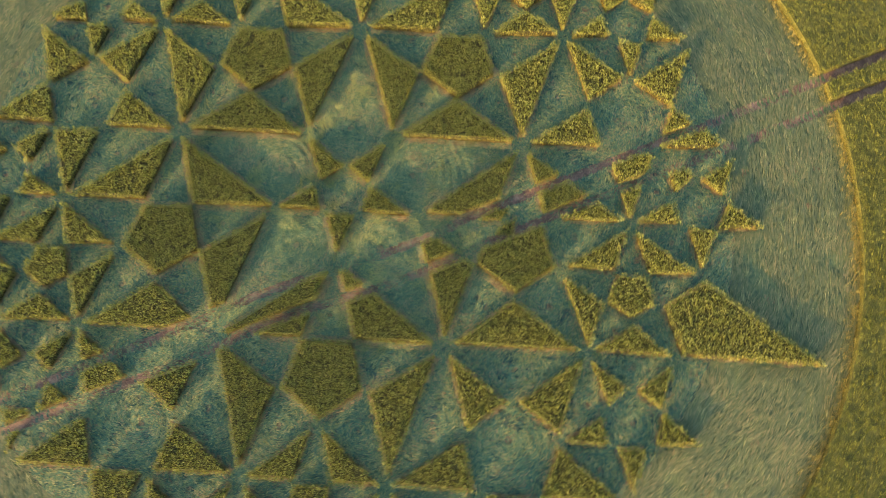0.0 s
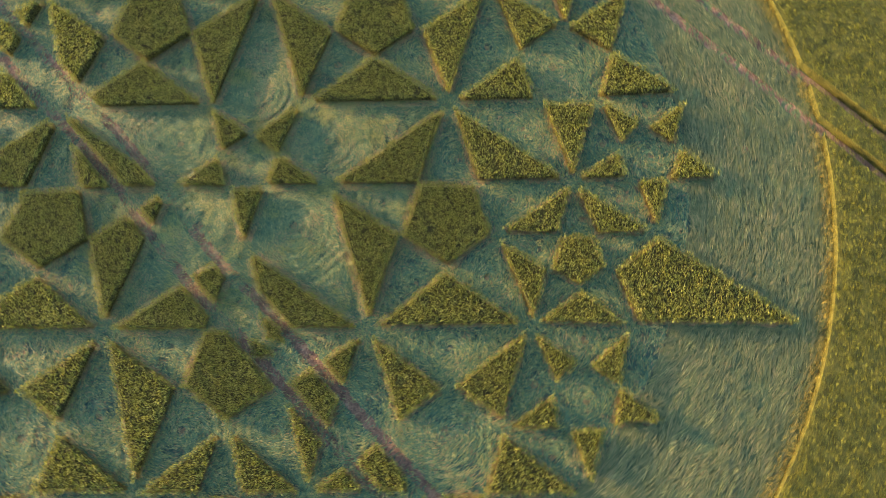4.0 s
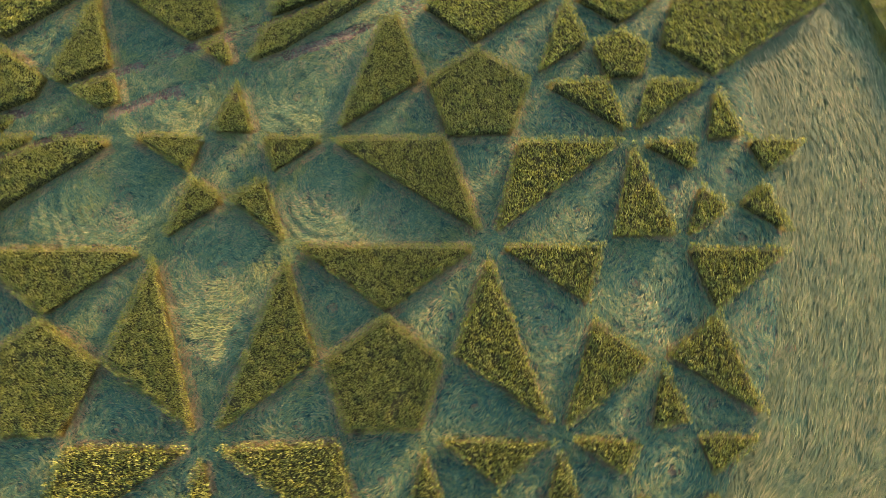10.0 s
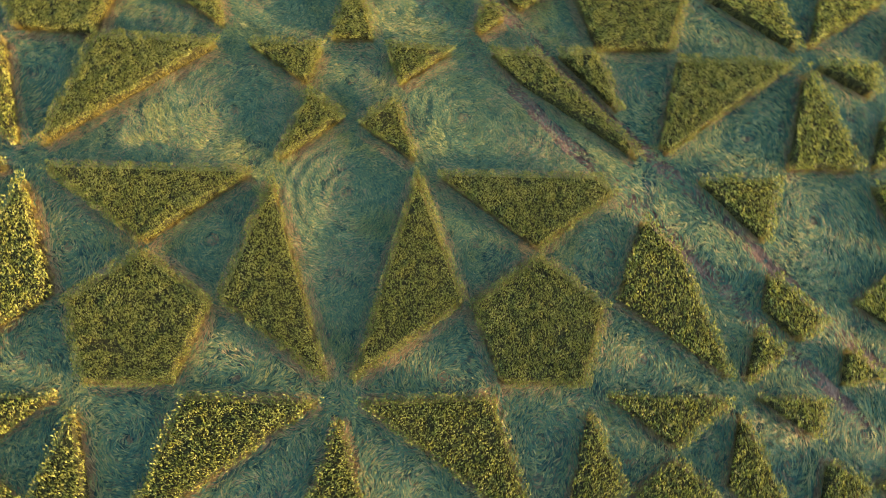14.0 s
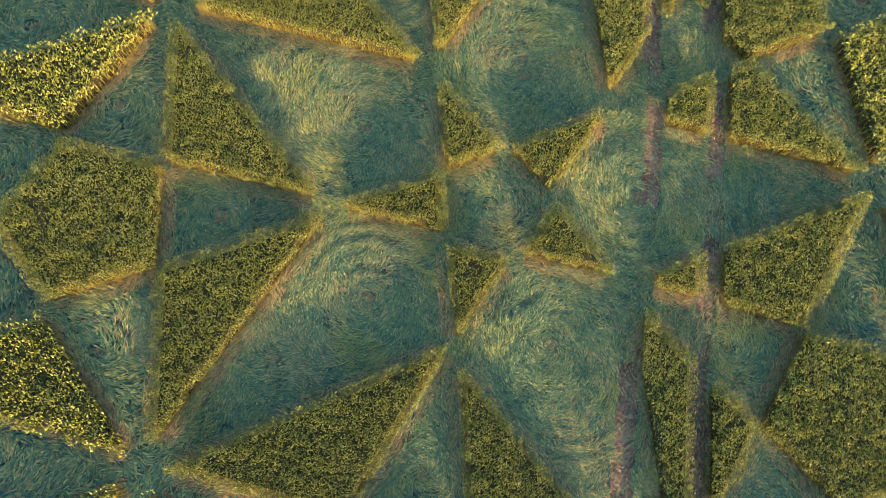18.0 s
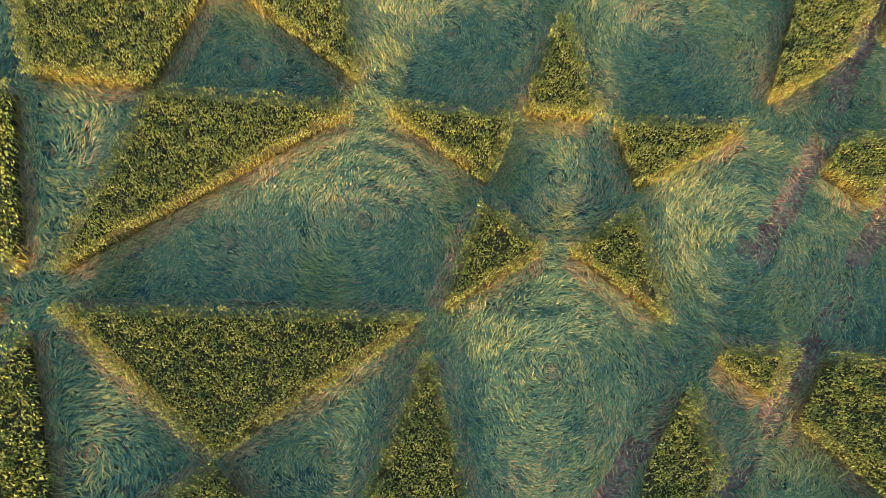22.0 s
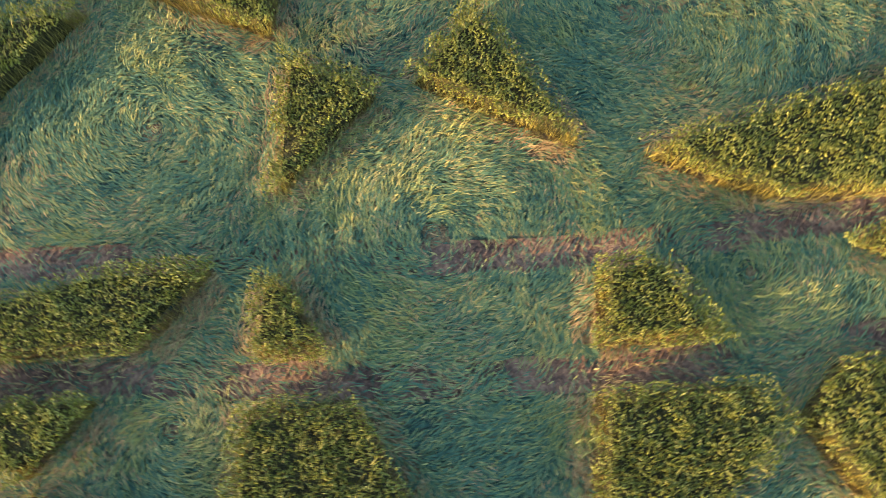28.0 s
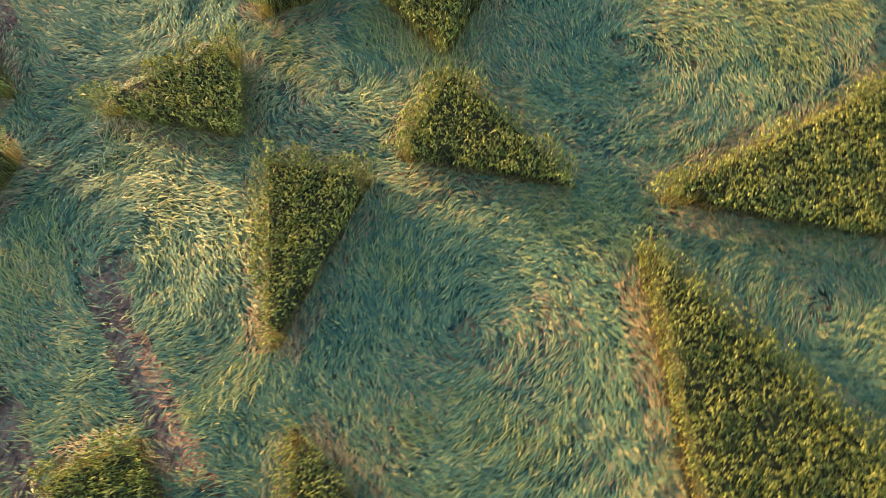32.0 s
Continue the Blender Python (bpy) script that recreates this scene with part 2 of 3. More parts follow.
def clip(poly, n, lo, hi):
    """The part of a convex polygon with lo <= n.p <= hi."""
    for nn, d in ((n, lo), (-n, -hi)):
        out = []
        for p, q in zip(poly, poly[1:] + poly[:1]):
            a, b = nn[0] * p[0] + nn[1] * p[1] - d, nn[0] * q[0] + nn[1] * q[1] - d
            if a >= 0:
                out.append(p)
            if a * b < 0:
                f = a / (a - b)
                out.append((p[0] + f * (q[0] - p[0]), p[1] + f * (q[1] - p[1])))
        poly = out
        if len(poly) < 3:
            return []
    return poly


def area(poly):
    return 0.5 * sum(p[0] * q[1] - q[0] * p[1] for p, q in zip(poly, poly[1:] + poly[:1]))


shapes = []
for k in range(5):
    arm = 90 - 72 * k
    for kind, pts in ON_ARM.items():
        shapes.append((kind, ccw(turned(pts, arm))))
    for kind, pts in OFF_ARM.items():
        for flip in (False, True):
            if kind == "inner_blade":
                pts = [INNER_TIP.get((k, flip), (4.95, 0.36))] + pts[1:]
            shapes.append((kind.rsplit("_b", 1)[0] if kind.endswith(("_b",)) else kind, ccw(turned(pts, arm, flip))))
    tip, foot = STAR[k]
    shapes.append(("small_triangle", ccw(turned([(foot, -0.78), (tip, 0.0), (foot, 0.78)], arm))))
    shapes.append(("node_triangle", ccw(turned(ON_NODE, arm - 36))))

edges_u = sorted(u + s * (RUT_W + 0.09) for u in RUTS for s in (-1, 1))
bands = list(zip([-999.0] + edges_u[1::2], edges_u[0::2] + [999.0]))
patches = []
for kind, poly in shapes:
    for lo, hi in bands:
        stray = float(bend(np.mean(clip(poly, RN, 4.0, 7.0) or poly, axis=0) @ RD))
        piece = clip(poly, RN, lo + stray, hi + stray)
        if kind == "pentagon" and lo > 4.5 and hi < 7 and len(piece) >= 3:
            continue
        if len(piece) >= 3 and area(piece) > 0.12:
            patches.append((kind, piece))


for tuft in ([(8.7, 1.35), (9.75, 1.75), (9.95, 2.5), (9.3, 2.2)], [(9.95, 0.85), (10.75, 1.15), (10.65, 2.0), (10.1, 1.5)]):
    patches.append(("remnant", ccw(turned(tuft, 18))))


def inside(xy, poly, grow=0.0):
    ok = np.ones(len(xy), dtype=bool)
    for p, q in zip(poly, poly[1:] + poly[:1]):
        ex, ey = q[0] - p[0], q[1] - p[1]
        d = math.hypot(ex, ey)
        if d < 1e-6:
            continue
        ok &= ((xy[:, 1] - p[1]) * ex - (xy[:, 0] - p[0]) * ey) / d > -grow
    return ok


def scatter(poly, per_m2, grow):
    xs, ys = [p[0] for p in poly], [p[1] for p in poly]
    w, h = max(xs) - min(xs) + 0.4, max(ys) - min(ys) + 0.4
    n = int(per_m2 * w * h)
    xy = np.stack([rng.uniform(min(xs) - 0.2, max(xs) + 0.2, n), rng.uniform(min(ys) - 0.2, max(ys) + 0.2, n)], 1)
    return xy[inside(xy, poly, grow)]


# ---- ground ----
def sheet(radii, sectors, height):
    v = [(0.0, 0.0, height(0.0, 0.0))]
    for r in radii:
        for i in range(sectors):
            x, y = r * math.cos(2 * math.pi * i / sectors), r * math.sin(2 * math.pi * i / sectors)
            v.append((x, y, height(x, y)))
    k = np.arange(sectors)
    tris = np.stack([np.zeros(sectors, int), 1 + k, 1 + (k + 1) % sectors], 1)
    quads = []
    for j in range(len(radii) - 1):
        a, b = 1 + j * sectors, 1 + (j + 1) * sectors
        quads.append(np.stack([a + k, b + k, b + (k + 1) % sectors, a + (k + 1) % sectors], 1))
    return v, [tris] + quads


gv, gf = sheet([10, 35, 120, 600, 4500], 64, lambda x, y: -0.05)
ground = tagged(new("ground", fast_mesh("ground", gv, gf, SOIL)), "brown bare field soil under the wheat", "ground", kind="structure")


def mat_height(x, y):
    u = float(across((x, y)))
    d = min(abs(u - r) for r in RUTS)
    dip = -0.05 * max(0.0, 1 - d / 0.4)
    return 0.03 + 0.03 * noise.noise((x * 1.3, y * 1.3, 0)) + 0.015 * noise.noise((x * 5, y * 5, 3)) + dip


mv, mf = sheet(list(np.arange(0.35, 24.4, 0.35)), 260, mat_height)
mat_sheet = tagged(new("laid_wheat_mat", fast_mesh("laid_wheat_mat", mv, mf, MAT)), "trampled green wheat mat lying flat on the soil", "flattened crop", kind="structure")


def ring_sheet(r0, r1, step, sectors, height):
    a = np.arange(sectors) * 2 * math.pi / sectors
    radii = np.arange(r0, r1, step)
    v = [(r * math.cos(t), r * math.sin(t), height(r * math.cos(t), r * math.sin(t))) for r in radii for t in a]
    k = np.arange(sectors)
    return v, [np.stack([j * sectors + k, (j + 1) * sectors + k, (j + 1) * sectors + (k + 1) % sectors, j * sectors + (k + 1) % sectors], 1) for j in range(len(radii) - 1)]


rv, rf = ring_sheet(24.15, R_EDGE + 0.6, 0.35, 260, lambda x, y: mat_height(x, y) + 0.004)
tagged(new("rim_wheat_mat", fast_mesh("rim_wheat_mat", rv, rf, RIM_MAT)), "pale trampled wheat mat in the ring along the field edge", "flattened crop", kind="structure")

# ---- standing field outside the disc ----
S_MAX = 2500.0


def field_canopy():
    bm = bmesh.new()
    for lo, hi in bands:
        lo, hi = max(lo, -S_MAX), min(hi, S_MAX)
        us = {lo, hi}
        us |= {float(u) for u in np.linspace(max(lo, -R_EDGE), min(hi, R_EDGE), 60)} if hi > -R_EDGE and lo < R_EDGE else set()
        us |= {u for u in (-300.0, -80.0, -45.0, -36.0, 36.0, 45.0, 80.0, 300.0) if lo < u < hi}
        us = sorted(us)
        for sgn in (1, -1):
            prev = None
            for u in us:
                s0 = math.sqrt(max(0.0, R_EDGE ** 2 - u * u))
                row = []
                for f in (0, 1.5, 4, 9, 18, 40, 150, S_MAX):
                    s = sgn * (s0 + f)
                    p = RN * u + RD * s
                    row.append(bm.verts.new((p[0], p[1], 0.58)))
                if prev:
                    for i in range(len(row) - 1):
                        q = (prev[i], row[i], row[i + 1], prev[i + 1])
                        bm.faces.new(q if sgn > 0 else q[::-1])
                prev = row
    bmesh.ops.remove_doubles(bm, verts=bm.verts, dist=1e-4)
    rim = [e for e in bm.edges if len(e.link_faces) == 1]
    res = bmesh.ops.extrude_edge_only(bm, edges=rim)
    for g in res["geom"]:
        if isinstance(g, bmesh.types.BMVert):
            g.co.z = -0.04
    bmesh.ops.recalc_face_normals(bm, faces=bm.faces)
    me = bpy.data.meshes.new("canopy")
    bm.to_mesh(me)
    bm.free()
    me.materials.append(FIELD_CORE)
    return me


field = tagged(new("wheat_field"), "yellow-green standing wheat field around the flattened disc", "wheat field", kind="stuff")
# solid sheet below the ears, its dark colour painting shade between the plants
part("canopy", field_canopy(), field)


def value_noise(xy, scale, seed):
    """Smooth random values from 0 to 1 over the plan."""
    g = np.random.default_rng(seed).uniform(0, 1, (128, 128))
    p = xy * scale + 64
    i = np.floor(p).astype(int)
    f = p - i
    f = f * f * (3 - 2 * f)
    a, b = i % 128, (i + 1) % 128
    return (g[a[:, 0], a[:, 1]] * (1 - f[:, 0]) * (1 - f[:, 1]) + g[b[:, 0], a[:, 1]] * f[:, 0] * (1 - f[:, 1])
            + g[a[:, 0], b[:, 1]] * (1 - f[:, 0]) * f[:, 1] + g[b[:, 0], b[:, 1]] * f[:, 0] * f[:, 1])


def rut_free(xy, margin=0.0):
    u = across(xy)
    ok = np.ones(len(xy), dtype=bool)
    for r in RUTS:
        ok &= np.abs(u - r) > RUT_W + margin
    return ok


def ear_mesh(xy, z0, length, width, lean, mat, name, simple=False):
    n = len(xy)
    h = headings(n)
    up = rng.uniform(0.5, 1.0, n)
    vec = np.stack([h[:, 0] * lean, h[:, 1] * lean, up], 1)
    vec[:, 0] += 0.14
    vec[:, 1] += 0.08
    vec /= np.linalg.norm(vec, axis=1)[:, None]
    vec *= (length * rng.uniform(0.7, 1.3, n))[:, None]
    base = np.column_stack([xy, z0 + rng.uniform(-0.08, 0.06, n) + 0.14 * (value_noise(xy, 4.0, 93) - 0.5)])
    w = width * rng.uniform(0.8, 1.25, n)
    v, f = kites(base, vec, w, np.zeros(n), True) if simple else cones(base, vec, w)
    return fast_mesh(name, v, f, mat)


def leaf_mesh(xy, lo, hi, length, width, name, mat):
    n = len(xy)
    h = headings(n) * rng.uniform(0.4, 1.0, n)[:, None] * length
    base = np.column_stack([xy - h * 0.3, rng.uniform(lo, hi, n)])
    vec = np.column_stack([h, rng.uniform(-0.03, 0.14, n)])
    v, f = blades(base, vec, width * rng.uniform(0.7, 1.3, n), rng.uniform(0.02, 0.07, n))
    return fast_mesh(name, v, f, mat)


def edge_mesh(points, height, width, name):
    """Upright stems along an edge: tall yellow ones and short dry ones in front."""
    n = len(points)
    h = headings(n) * rng.uniform(0.02, 0.24, n)[:, None]
    base = np.column_stack([points, np.full(n, -0.02)])
    tall = np.where(rng.uniform(0, 1, n) < 0.55, rng.uniform(0.6, 1.05, n), rng.uniform(0.2, 0.6, n))
    vec = np.column_stack([h, height * tall])
    v, f = kites(base, vec, width * rng.uniform(0.7, 1.4, n), np.zeros(n), True)
    return fast_mesh(name, v, f, STALK)


def ring_points(r0, r1, per_m2):
    n = int(math.pi * (r1 * r1 - r0 * r0) * per_m2)
    r, a = np.sqrt(rng.uniform(r0 * r0, r1 * r1, n)), rng.uniform(0, 2 * math.pi, n)
    xy = np.stack([r * np.cos(a), r * np.sin(a)], 1)
    return xy[rut_free(xy, -0.04)]


def seen_side(xy):
    """The stretch of field that the flight comes over; thinner planting elsewhere."""
    a = np.degrees(np.arctan2(xy[:, 1], xy[:, 0])) % 360
    return xy[(a < 245) | (a > 357)]


far = np.concatenate([seen_side(ring_points(R_EDGE - 0.1, 36, 150)), seen_side(ring_points(36, 41, 100)), ring_points(41, 75, 4)])
far = far[value_noise(far, 4.5, 33) * 0.5 + value_noise(far, 9.0, 34) * 0.6 + rng.uniform(-0.15, 0.15, len(far)) > 0.42]
part("ear_layer", ear_mesh(far, 0.62, 0.18, 0.036, 0.5, FIELD_EAR, "ear_layer", True), field, "pale yellow-green ears", kind="stuff")
far2 = np.concatenate([seen_side(ring_points(R_EDGE, 41, 9)), ring_points(41, 60, 2)])
part("leaf_layer", leaf_mesh(far2, 0.52, 0.68, 0.34, 0.04, "leaf_layer", LEAF), field, kind="stuff")
n_rim = 32000
a_rim = rng.uniform(0, 2 * math.pi, n_rim)
r_rim = R_EDGE + rng.normal(-0.14, 0.28, n_rim)
rim_xy = np.stack([r_rim * np.cos(a_rim), r_rim * np.sin(a_rim)], 1)
part("edge_fringe", edge_mesh(rim_xy[rut_free(rim_xy)], CROP * 0.9, 0.018, "edge_fringe"), field, "sunlit golden stalks at the edge", kind="stuff")


# ---- standing patches ----
LABELS = {
    "small_triangle": "small triangular clump of standing wheat round the centre",
    "remnant": "thin half-trodden strip of wheat between two wheel tracks",
    "pentagon": "five-sided block of standing yellow-green wheat",
    "small_pentagon": "small five-sided block of standing yellow-green wheat",
    "long_kite": "long kite of standing wheat with a sharp outer tip",
    "inner_blade": "slender triangle of standing wheat beside the central star",
    "outer_blade": "long triangle of standing yellow-green wheat",
    "wing": "triangular block of standing yellow-green wheat",
    "corner_blade": "triangle of standing wheat at the rim of the pattern",
    "node_triangle": "triangle of standing wheat pointing to the centre",
}


HOLES = [(0.9, 10.9, 0.26), (0.55, 10.6, 0.16), (15.74, -8.34, 0.24), (-9.57, 2.85, 0.14)]   # spots where the plants failed


def gaps(xy):
    """Drops the plants of a few thin places."""
    thin = value_noise(xy, 1.6, 12) > 0.92
    for x, y, r in HOLES:
        thin |= np.hypot(xy[:, 0] - x, xy[:, 1] - y) < r
    return xy[~thin | (rng.uniform(0, 1, len(xy)) < 0.15)]


def patch(kind, poly):
    cx, cy = sum(p[0] for p in poly) / len(poly), sum(p[1] for p in poly) / len(poly)
    near = math.hypot(cx, cy) < 13.5
    low = 0.55 if area(poly) < 0.6 or kind == "remnant" else 1.0          # small remnants are half trodden down
    thing = new("wheat_patch")
    thing.location = (cx, cy, 0)
    thing.empty_display_size = 0.3
    tagged(thing, LABELS.get(kind, "small triangle of standing yellow-green wheat"), "crop patch", "standing wheat patches")
    local = [(x - cx, y - cy) for x, y in poly]
    # solid mass of stalks, drawn in from the edge, coloured dark as shade inside
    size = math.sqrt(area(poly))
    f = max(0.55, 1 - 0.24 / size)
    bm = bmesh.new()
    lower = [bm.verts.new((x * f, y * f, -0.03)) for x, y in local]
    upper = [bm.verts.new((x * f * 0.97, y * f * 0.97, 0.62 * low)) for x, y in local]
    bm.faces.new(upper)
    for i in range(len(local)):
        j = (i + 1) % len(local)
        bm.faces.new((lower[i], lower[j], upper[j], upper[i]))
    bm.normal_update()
    me = bpy.data.meshes.new("shaded_stalk_mass")
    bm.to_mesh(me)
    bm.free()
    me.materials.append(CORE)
    part("shaded_stalk_mass", me, thing)
    off = np.array([cx, cy])
    xy = gaps(scatter(poly, 1000 if near else 560, 0.16))
    xy = xy[value_noise(xy, 6.5, 91) + rng.uniform(-0.3, 0.3, len(xy)) > (0.2 if area(poly) > 3 else 0.1)]
    xy = xy[inside(xy, poly, -0.04) | (value_noise(xy, 3.2, 77) > rng.uniform(0.2, 0.7, len(xy)))] - off
    if len(xy):
        part("ear_layer", ear_mesh(xy, 0.68 * low, 0.075 if near else 0.10, 0.03 if near else 0.042, 0.4, EAR, "ear_layer", not near), thing, "pale yellow-green ears", "stuff")
    xy = scatter(poly, 140 if near else 90, 0.05) - off
    if len(xy):
        part("leaf_layer", leaf_mesh(xy, 0.5 * low, 0.72 * low, 0.22 if near else 0.28, 0.02 if near else 0.03, "leaf_layer", LEAF), thing, "", "stuff")
    pts = []
    for p, q in zip(poly, poly[1:] + poly[:1]):
        p, q = np.array(p), np.array(q)
        L = np.linalg.norm(q - p)
        if L < 0.05:
            continue
        n = int(L * (250 if near else 80)) + 2
        t = rng.uniform(0, 1, n)[:, None]
        nn = np.array([q[1] - p[1], p[0] - q[0]]) / L
        pts.append(p + (q - p) * t + nn * rng.normal(-0.07, 0.08, n)[:, None])
    part("edge_fringe", edge_mesh(np.concatenate(pts) - off, CROP * 0.95 * low, 0.0075 if near else 0.018, "edge_fringe"), thing, "golden stalks along the edges", "stuff")


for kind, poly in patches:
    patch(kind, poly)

# ---- laid wheat ----
SWIRLS = [(0.0, 0.0, 1)]
ARM_SWIRLS = [(7.8, 0.0), ]
NODE_SWIRLS = [(4.45, 0.0), (18.0, 0.3), (24.5, 0.0)]
SIDE_SWIRLS = [(10.9, 3.7), (14.4, 2.3), (13.7, 6.5), (18.4, 2.3), (20.0, 4.0), (20.9, 6.9), (18.2, 6.9), (20.0, 10.0)]
for k in range(5):
    arm = 90 - 72 * k
    SWIRLS += [(*turned([p], arm)[0], 1) for p in ARM_SWIRLS]
    SWIRLS += [(*turned([p], arm - 36)[0], -1) for p in NODE_SWIRLS]
    for flip in (False, True):
        SWIRLS += [(*turned([p], arm, flip)[0], -1 if flip else 1) for p in SIDE_SWIRLS]


def flow(xy):
    """Heading of the laid stems: round the nearest swirl, along the rim far out."""
    best = np.full(len(xy), 1e9)
    d = np.zeros_like(xy)
    for x, y, s in SWIRLS:
        rel = xy - (x, y)
        dist = np.hypot(rel[:, 0], rel[:, 1])
        near = dist < best
        best[near] = dist[near]
        spin = np.stack([-rel[:, 1] * s, rel[:, 0] * s], 1) + 0.35 * rel
        d[near] = spin[near]
    r = np.hypot(xy[:, 0], xy[:, 1])
    rim = r > 23.8
    d[rim] = np.stack([-xy[:, 1], xy[:, 0]], 1)[rim] + 0.15 * xy[rim]
    d /= np.linalg.norm(d, axis=1)[:, None] + 1e-9
    return d, best


def laid(r0, r1, per_m2, length, width, mat, label, fine=False, edges=False, bands=False, blobs=False, streaks=False):
    n = int(math.pi * (r1 * r1 - r0 * r0) * per_m2)
    r, a = np.sqrt(rng.uniform(r0 * r0, r1 * r1, n)), rng.uniform(0, 2 * math.pi, n)
    xy = np.stack([r * np.cos(a), r * np.sin(a)], 1)
    d, best = flow(xy)
    keep = np.ones(n, dtype=bool)
    margin = np.zeros(n, dtype=bool)
    for kind, poly in patches:
        c = np.mean(poly, axis=0)
        rad = max(math.hypot(p[0] - c[0], p[1] - c[1]) for p in poly)
        idx = np.nonzero(np.hypot(xy[:, 0] - c[0], xy[:, 1] - c[1]) < rad + 0.4)[0]
        keep[idx[inside(xy[idx], poly, 0.03)]] = False
        for p, q in zip(poly, poly[1:] + poly[:1]):
            e = np.array(q) - np.array(p)
            L = math.hypot(e[0], e[1])
            if L < 0.8:
                continue
            e /= L
            rel = xy[idx] - np.array(p)
            along, out = rel @ e, rel @ np.array([e[1], -e[0]])
            near = (along > 0) & (along < L) & (out > 0) & (out < 0.45)
            d[idx[near]] = e * (1 if L > 2.5 else -1) + 0.25 * d[idx[near]]
            margin[idx[near & (out < (0.42 if math.hypot(c[0], c[1]) < 12 else 0.28))]] = True
    chance = rng.uniform(0, 1, n)
    cover = 0.03 + 0.42 * np.clip((value_noise(xy, 0.6, 5) - 0.5) * 4, 0, 1) * np.where(xy @ RN < 0, 0.5, 1.0)
    s_along, u_across = xy @ RD + 1.3 * (value_noise(xy, 2.2, 61) - 0.5) + rng.normal(0, 0.18, n), across(xy)
    for u, spans in BARE.items():
        mid = (np.abs(u_across - u) < 0.5) & (np.abs(s_along) < 10)
        cover[mid] = 0.72
        for lo, hi in spans:
            cover[mid & (s_along > lo) & (s_along < hi)] = 0.08
    keep &= rut_free(xy, np.where(xy @ RN < 0, 0.05, 0.10) - 0.22 * value_noise(xy, 3.5, 8)) | (chance < cover)
    keep &= margin if edges else ~margin | (chance < np.where(value_noise(xy, 0.7, 88) > 0.5, 0.22, 0.75))
    keep &= (best > 0.25) | (chance < 0.25)
    keep &= (value_noise(xy, 1.1, 9) < 0.8) | (chance < 0.35)
    if bands:                           # rings and arcs of paler stems round each swirl
        keep &= np.sin(best * 13.0 + 6.0 * value_noise(xy, 0.45, 41) + 2.0 * value_noise(xy, 1.3, 42)) > 0.5 - 0.5 * value_noise(xy, 0.35, 43)
        keep &= chance < np.clip((value_noise(xy, 0.5, 44) - 0.15) * 1.6, 0.2, 0.75)
    if streaks:                         # long pale wisps along the rim
        polar = np.stack([np.hypot(xy[:, 0], xy[:, 1]) * 2.6, np.arctan2(xy[:, 1], xy[:, 0]) * 15], 1)
        keep &= value_noise(polar, 1.0, 71) > 0.56
    if blobs:                           # loose clusters
        keep &= value_noise(xy, 0.9, 51) + 0.5 * value_noise(xy, 3.0, 52) > 0.82
    xy, d = xy[keep], d[keep]
    n = len(xy)
    ang = rng.normal(0, 0.34, n) + (value_noise(xy, 2.6, 3) - 0.5) * 1.7 + (value_noise(xy, 0.8, 4) - 0.5) * 1.1
    ang = np.where(np.hypot(xy[:, 0], xy[:, 1]) > 24.5, ang * 0.45, ang)
    c, s = np.cos(ang), np.sin(ang)
    d = np.stack([d[:, 0] * c - d[:, 1] * s, d[:, 0] * s + d[:, 1] * c], 1)
    d /= np.linalg.norm(d, axis=1)[:, None]
    L = length * rng.uniform(0.55, 1.5, n)
    _, best = flow(xy)                  # the mat swells in humps and in rings round the swirls
    ring = 0.5 + 0.5 * np.sin(best * 13.0 + 6.0 * value_noise(xy, 0.45, 41) + 2.0 * value_noise(xy, 1.3, 42))
    lift = 0.11 * value_noise(xy, 1.7, 21) + 0.06 * ring * value_noise(xy, 0.6, 22) ** 1.5
    base = np.column_stack([xy - d * L[:, None] / 2, rng.uniform(0.015, 0.06, n) + lift])
    vec = np.column_stack([d * L[:, None], rng.uniform(-0.035, 0.055, n)])
    w, arch = width * rng.uniform(0.6, 1.5, n), rng.uniform(0.006, 0.045, n)
    v, f = blades(base, vec, w, arch) if fine else kites(base, vec, w, arch)
    return tagged(new("laid_wheat", fast_mesh("laid_wheat", v, f, mat)), label, "flattened crop", kind="stuff")


laid(0.0, 10.5, 1150, 0.16, 0.02, LAID, "blue-green wheat stems laid flat in swirls round the centre")
laid(10.5, 19.0, 320, 0.27, 0.032, LAID, "blue-green laid wheat in swirls between the standing blocks")
laid(19.0, 24.0, 230, 0.32, 0.035, LAID, "flattened wheat among the small outer triangles")
laid(24.0, R_EDGE, 105, 0.5, 0.042, RIM, "pale straw-coloured flattened wheat laid along the rim")


laid(0.0, 10.5, 110, 0.09, 0.02, LAID_EAR, "pale ears among the laid stems round the centre")
laid(10.5, 24.0, 40, 0.15, 0.04, LAID_EAR, "pale ears among the laid stems between the blocks")


laid(0.0, 13.0, 560, 0.17, 0.014, STRAW, "orange-brown trodden straw beside the standing wheat", edges=True)
laid(13.0, 24.0, 80, 0.24, 0.02, STRAW, "orange-brown trodden straw among the outer blocks", edges=True)


laid(0.0, 10.5, 460, 0.15, 0.0145, PALE, "pale yellow-green stems in rings round the inner swirls", bands=True)
laid(10.5, 24.0, 130, 0.3, 0.022, PALE, "pale yellow-green stems in rings round the outer swirls", bands=True)
laid(24.0, R_EDGE, 36, 0.5, 0.024, PALE, "pale wisps of wheat combed along the rim", streaks=True)
laid(0.0, 10.5, 330, 0.16, 0.014, STRAW, "brown dry straw in loose clusters among laid stems", blobs=True)
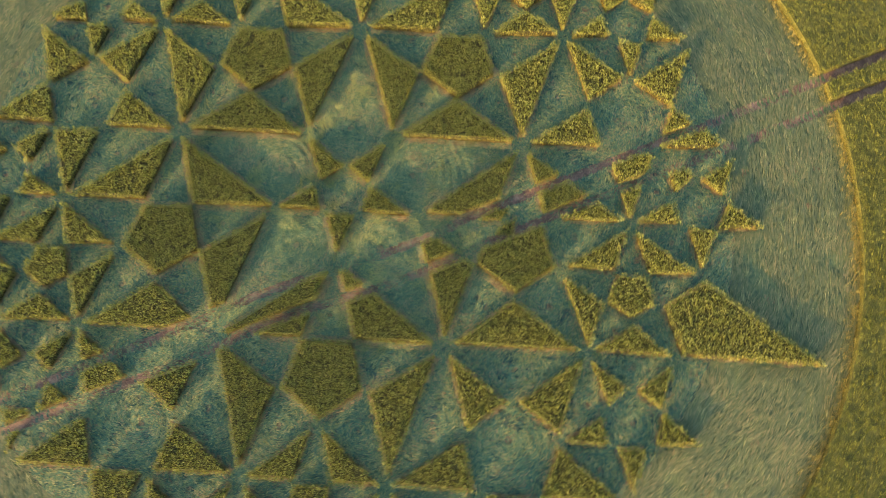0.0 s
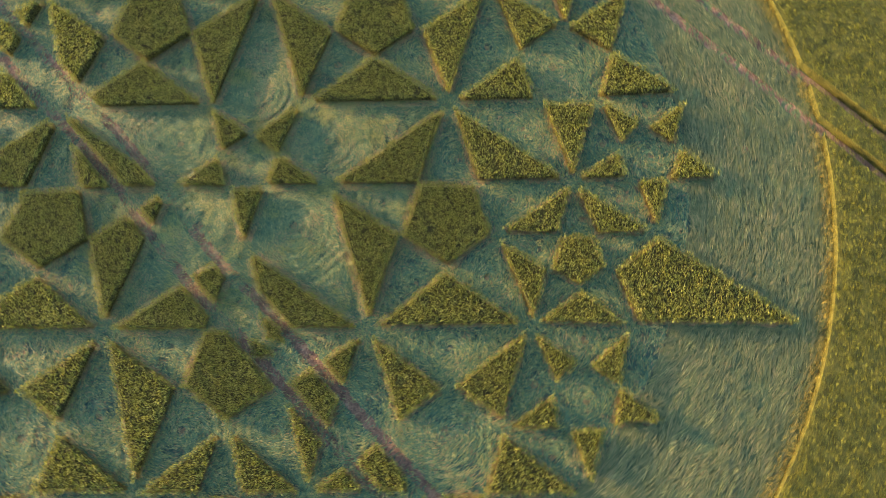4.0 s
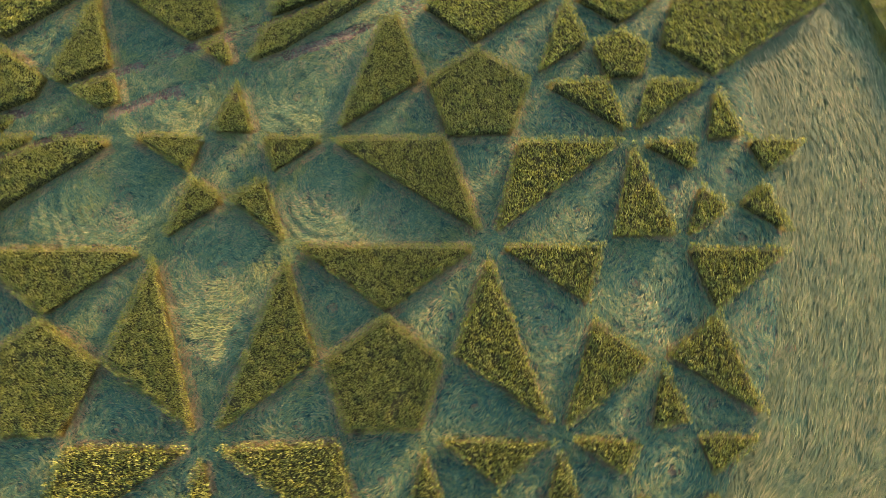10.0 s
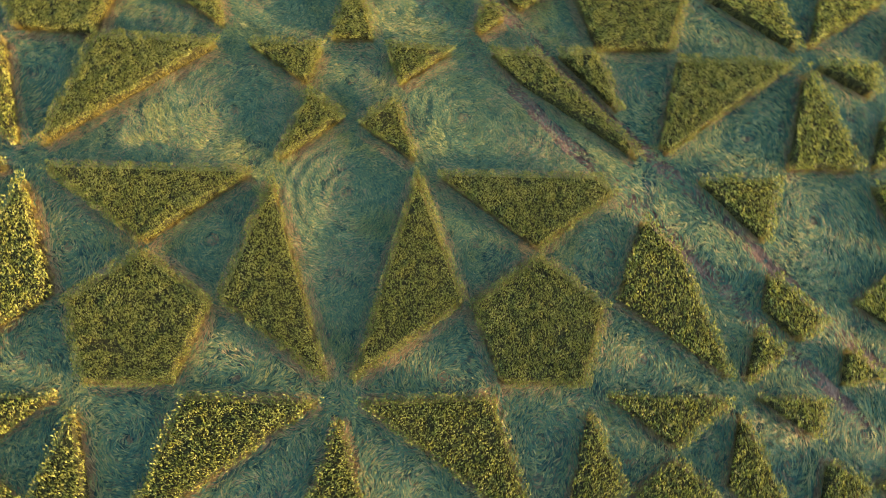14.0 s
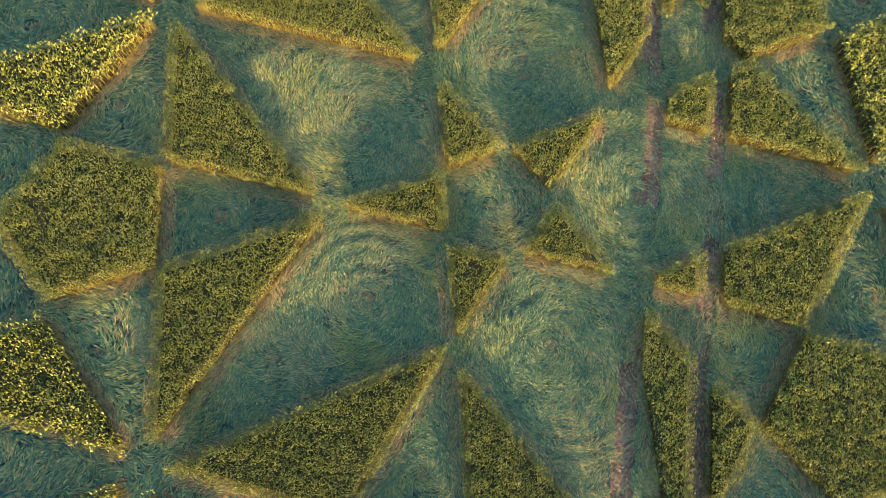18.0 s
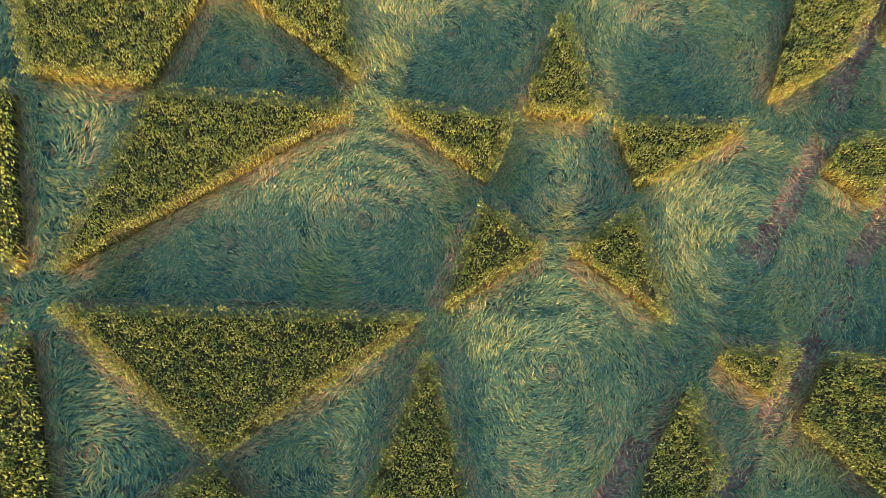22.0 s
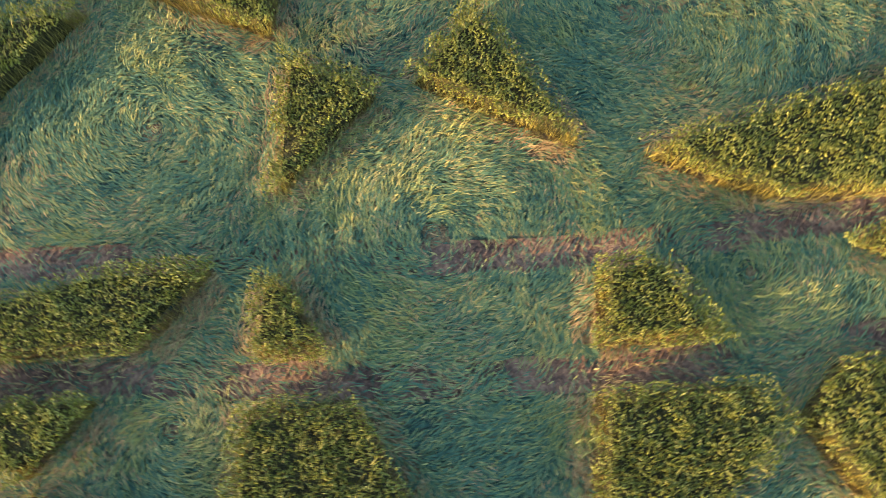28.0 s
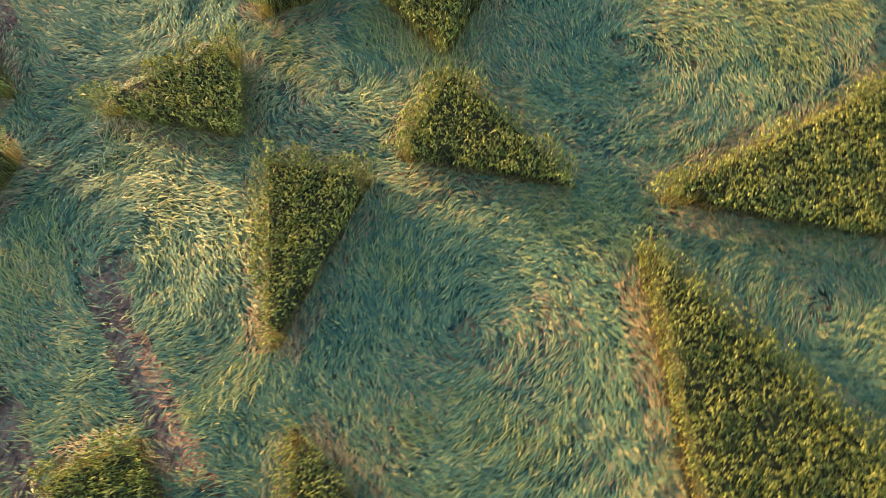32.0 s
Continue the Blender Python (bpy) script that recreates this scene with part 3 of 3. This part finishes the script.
laid(10.5, 24.0, 60, 0.24, 0.022, STRAW, "brown dry straw in clusters on the laid wheat", blobs=True)


def raised(count, reach, label):
    """Stems that sprang up again, bent over the laid ones, in loose bunches."""
    r, a = np.sqrt(rng.uniform(0, reach ** 2, count)), rng.uniform(0, 2 * math.pi, count)
    xy = np.stack([r * np.cos(a), r * np.sin(a)], 1)
    ok = (value_noise(xy, 0.8, 31) + 0.5 * value_noise(xy, 2.4, 32) > 0.9) & rut_free(xy)
    for kind, poly in patches:
        ok &= ~inside(xy, poly, 0.03)
    xy = xy[ok]
    d, _ = flow(xy)
    n = len(xy)
    d = d + headings(n) * 0.6
    base = np.column_stack([xy, np.full(n, 0.02)])
    vec = np.column_stack([d * rng.uniform(0.12, 0.3, n)[:, None], rng.uniform(0.08, 0.24, n)])
    v, f = blades(base, vec, rng.uniform(0.009, 0.02, n), rng.uniform(0.02, 0.08, n))
    return tagged(new("raised_stems", fast_mesh("raised_stems", v, f, SPRUNG)), label, "flattened crop", kind="stuff")


raised(80000, 19.0, "yellow-green bent stems rising from the laid wheat")
raised(110000, 10.5, "sunlit yellow-green stems half risen round the centre")


# ---- trodden edges and bare spots ----
def trodden():
    v, quads = [], []
    for kind, poly in patches:
        for p, q in zip(poly, poly[1:] + poly[:1]):
            p, q = np.array(p), np.array(q)
            L = np.linalg.norm(q - p)
            if L < 0.8:
                continue
            e = (q - p) / L
            o = np.array([e[1], -e[0]])
            n = max(2, int(L / 0.3))
            k = len(v)
            for i in range(n + 1):
                c = p + e * (L * i / n)
                w = (0.28 if math.hypot(c[0], c[1]) < 12 else 0.14) + 0.2 * noise.noise((c[0] * 1.5, c[1] * 1.5, 7))
                for off in (-0.15, w):
                    x, y = c + o * off
                    v.append((x, y, mat_height(x, y) + 0.012))
                if i:
                    b = k + 2 * i
                    quads.append((b - 2, b - 1, b + 1, b))
    return fast_mesh("trodden_path", v, [np.array(quads)], TRODDEN)


tagged(new("trodden_path", trodden()), "narrow trodden strip of brown soil and straw beside the standing wheat", "path", kind="structure")


def bare_spots():
    rs = random.Random(4)
    spots = [(x, y, rs.uniform(0.16, 0.3)) for x, y, _ in SWIRLS if math.hypot(x, y) < 24]
    while len(spots) < 330:
        r, a = 30 * math.sqrt(rs.random()), rs.uniform(0, 2 * math.pi)
        spots.append((r * math.cos(a), r * math.sin(a), rs.uniform(0.1, 0.36)))
    v, tris = [], []
    for x, y, rad in spots:
        k = len(v)
        v.append((x, y, mat_height(x, y) + 0.025))
        stretch, turn = rs.uniform(0.4, 1.0), rs.uniform(0, math.pi)
        for i in range(12):
            t = i * math.pi / 6
            w = rad * rs.uniform(0.6, 1.25)
            u1, u2 = w * math.cos(t), w * math.sin(t) * stretch
            px, py = x + u1 * math.cos(turn) - u2 * math.sin(turn), y + u1 * math.sin(turn) + u2 * math.cos(turn)
            v.append((px, py, mat_height(px, py) + 0.004))
            tris.append((k, k + 1 + i, k + 1 + (i + 1) % 12))
    return fast_mesh("bare_spots", v, [np.array(tris)], TRODDEN)


tagged(new("bare_spots", bare_spots()), "small brown bare soil spots in the laid wheat", "bare soil", kind="stuff")


# ---- wheel tracks ----
def track(u):
    half = 75.0
    n = 900
    s = np.linspace(-half, half, n + 1)
    cols = np.array([-RUT_W, -RUT_W * 0.75, -RUT_W * 0.3, RUT_W * 0.3, RUT_W * 0.75, RUT_W])
    prof = np.array([0.035, 0.012, 0.004, 0.004, 0.012, 0.035])
    v = []
    for i, si in enumerate(s):
        wob = 0.05 * noise.noise((si * 0.35, u, 0)) + float(bend(si))
        lug = 0.02 * (i % 2)
        for j, c in enumerate(cols):
            p = RN * (u + c + wob) + RD * (si + 0.16 * abs(c) / RUT_W)
            v.append((p[0], p[1], prof[j] + (lug if 0 < j < 5 else 0) + 0.012 * noise.noise((si * 3, c * 9, u))))
    k = np.arange(n)[:, None] * 6
    quads = np.concatenate([k + np.array([[j, j + 1, j + 7, j + 6]]) for j in range(5)])
    base = new("wheel_track", fast_mesh("wheel_track", v, [quads], SOIL))
    if u > 0:
        rv, rf = [], []
        for i in range(300):
            si = -16 + i * 0.13
            if abs(si) < 10 and not any(lo < si < hi for lo, hi in BARE[u]):
                continue
            for sg in (-1, 1):
                k = len(rv)
                x0, x1 = sg * 0.03, sg * RUT_W * 0.85
                sa, sb = si + (0.065 if sg > 0 else 0.0), si + 0.15 + (0.065 if sg > 0 else 0.0)
                worn = noise.noise((si * 1.3, u, sg * 3.0))
                if worn < -0.3:
                    continue
                h = 0.036 + 0.03 * max(0.0, worn) + 0.012 * noise.noise((si * 4, u, sg))
                x0, x1 = x0 + 0.03 * noise.noise((si * 7, u, 2)), x1 * (0.9 + 0.25 * noise.noise((si * 5, u, sg * 2.0)))
                sa, sb = sa + 0.04 * noise.noise((si * 6, sg, 1)), sb + 0.06 * noise.noise((si * 6, sg, 4))
                for uu, ss, z in ((x0, sa, 0.0), (x0, sa + 0.075, 0.0), (x1, sb + 0.075, 0.0), (x1, sb, 0.0), (x0, sa + 0.03, h), (x0, sa + 0.045, h), (x1, sb + 0.045, h * 0.7), (x1, sb + 0.03, h * 0.7)):
                    q = RN * (u + uu + float(bend(ss))) + RD * ss
                    rv.append((q[0], q[1], z))
                rf += [(k + 4, k + 5, k + 6, k + 7), (k, k + 4, k + 7, k + 3), (k + 1, k + 2, k + 6, k + 5), (k, k + 1, k + 5, k + 4), (k + 2, k + 3, k + 7, k + 6)]
        part("tread_ridge", fast_mesh("tread_ridge", rv, [np.array(rf)], SOIL), base, "slanting ridges of soil pressed by a tyre", "stuff")
    return tagged(base, "bare brown tractor wheel rut with tread marks", "wheel track", "tractor wheel tracks", "structure")


for u in RUTS:
    track(u)
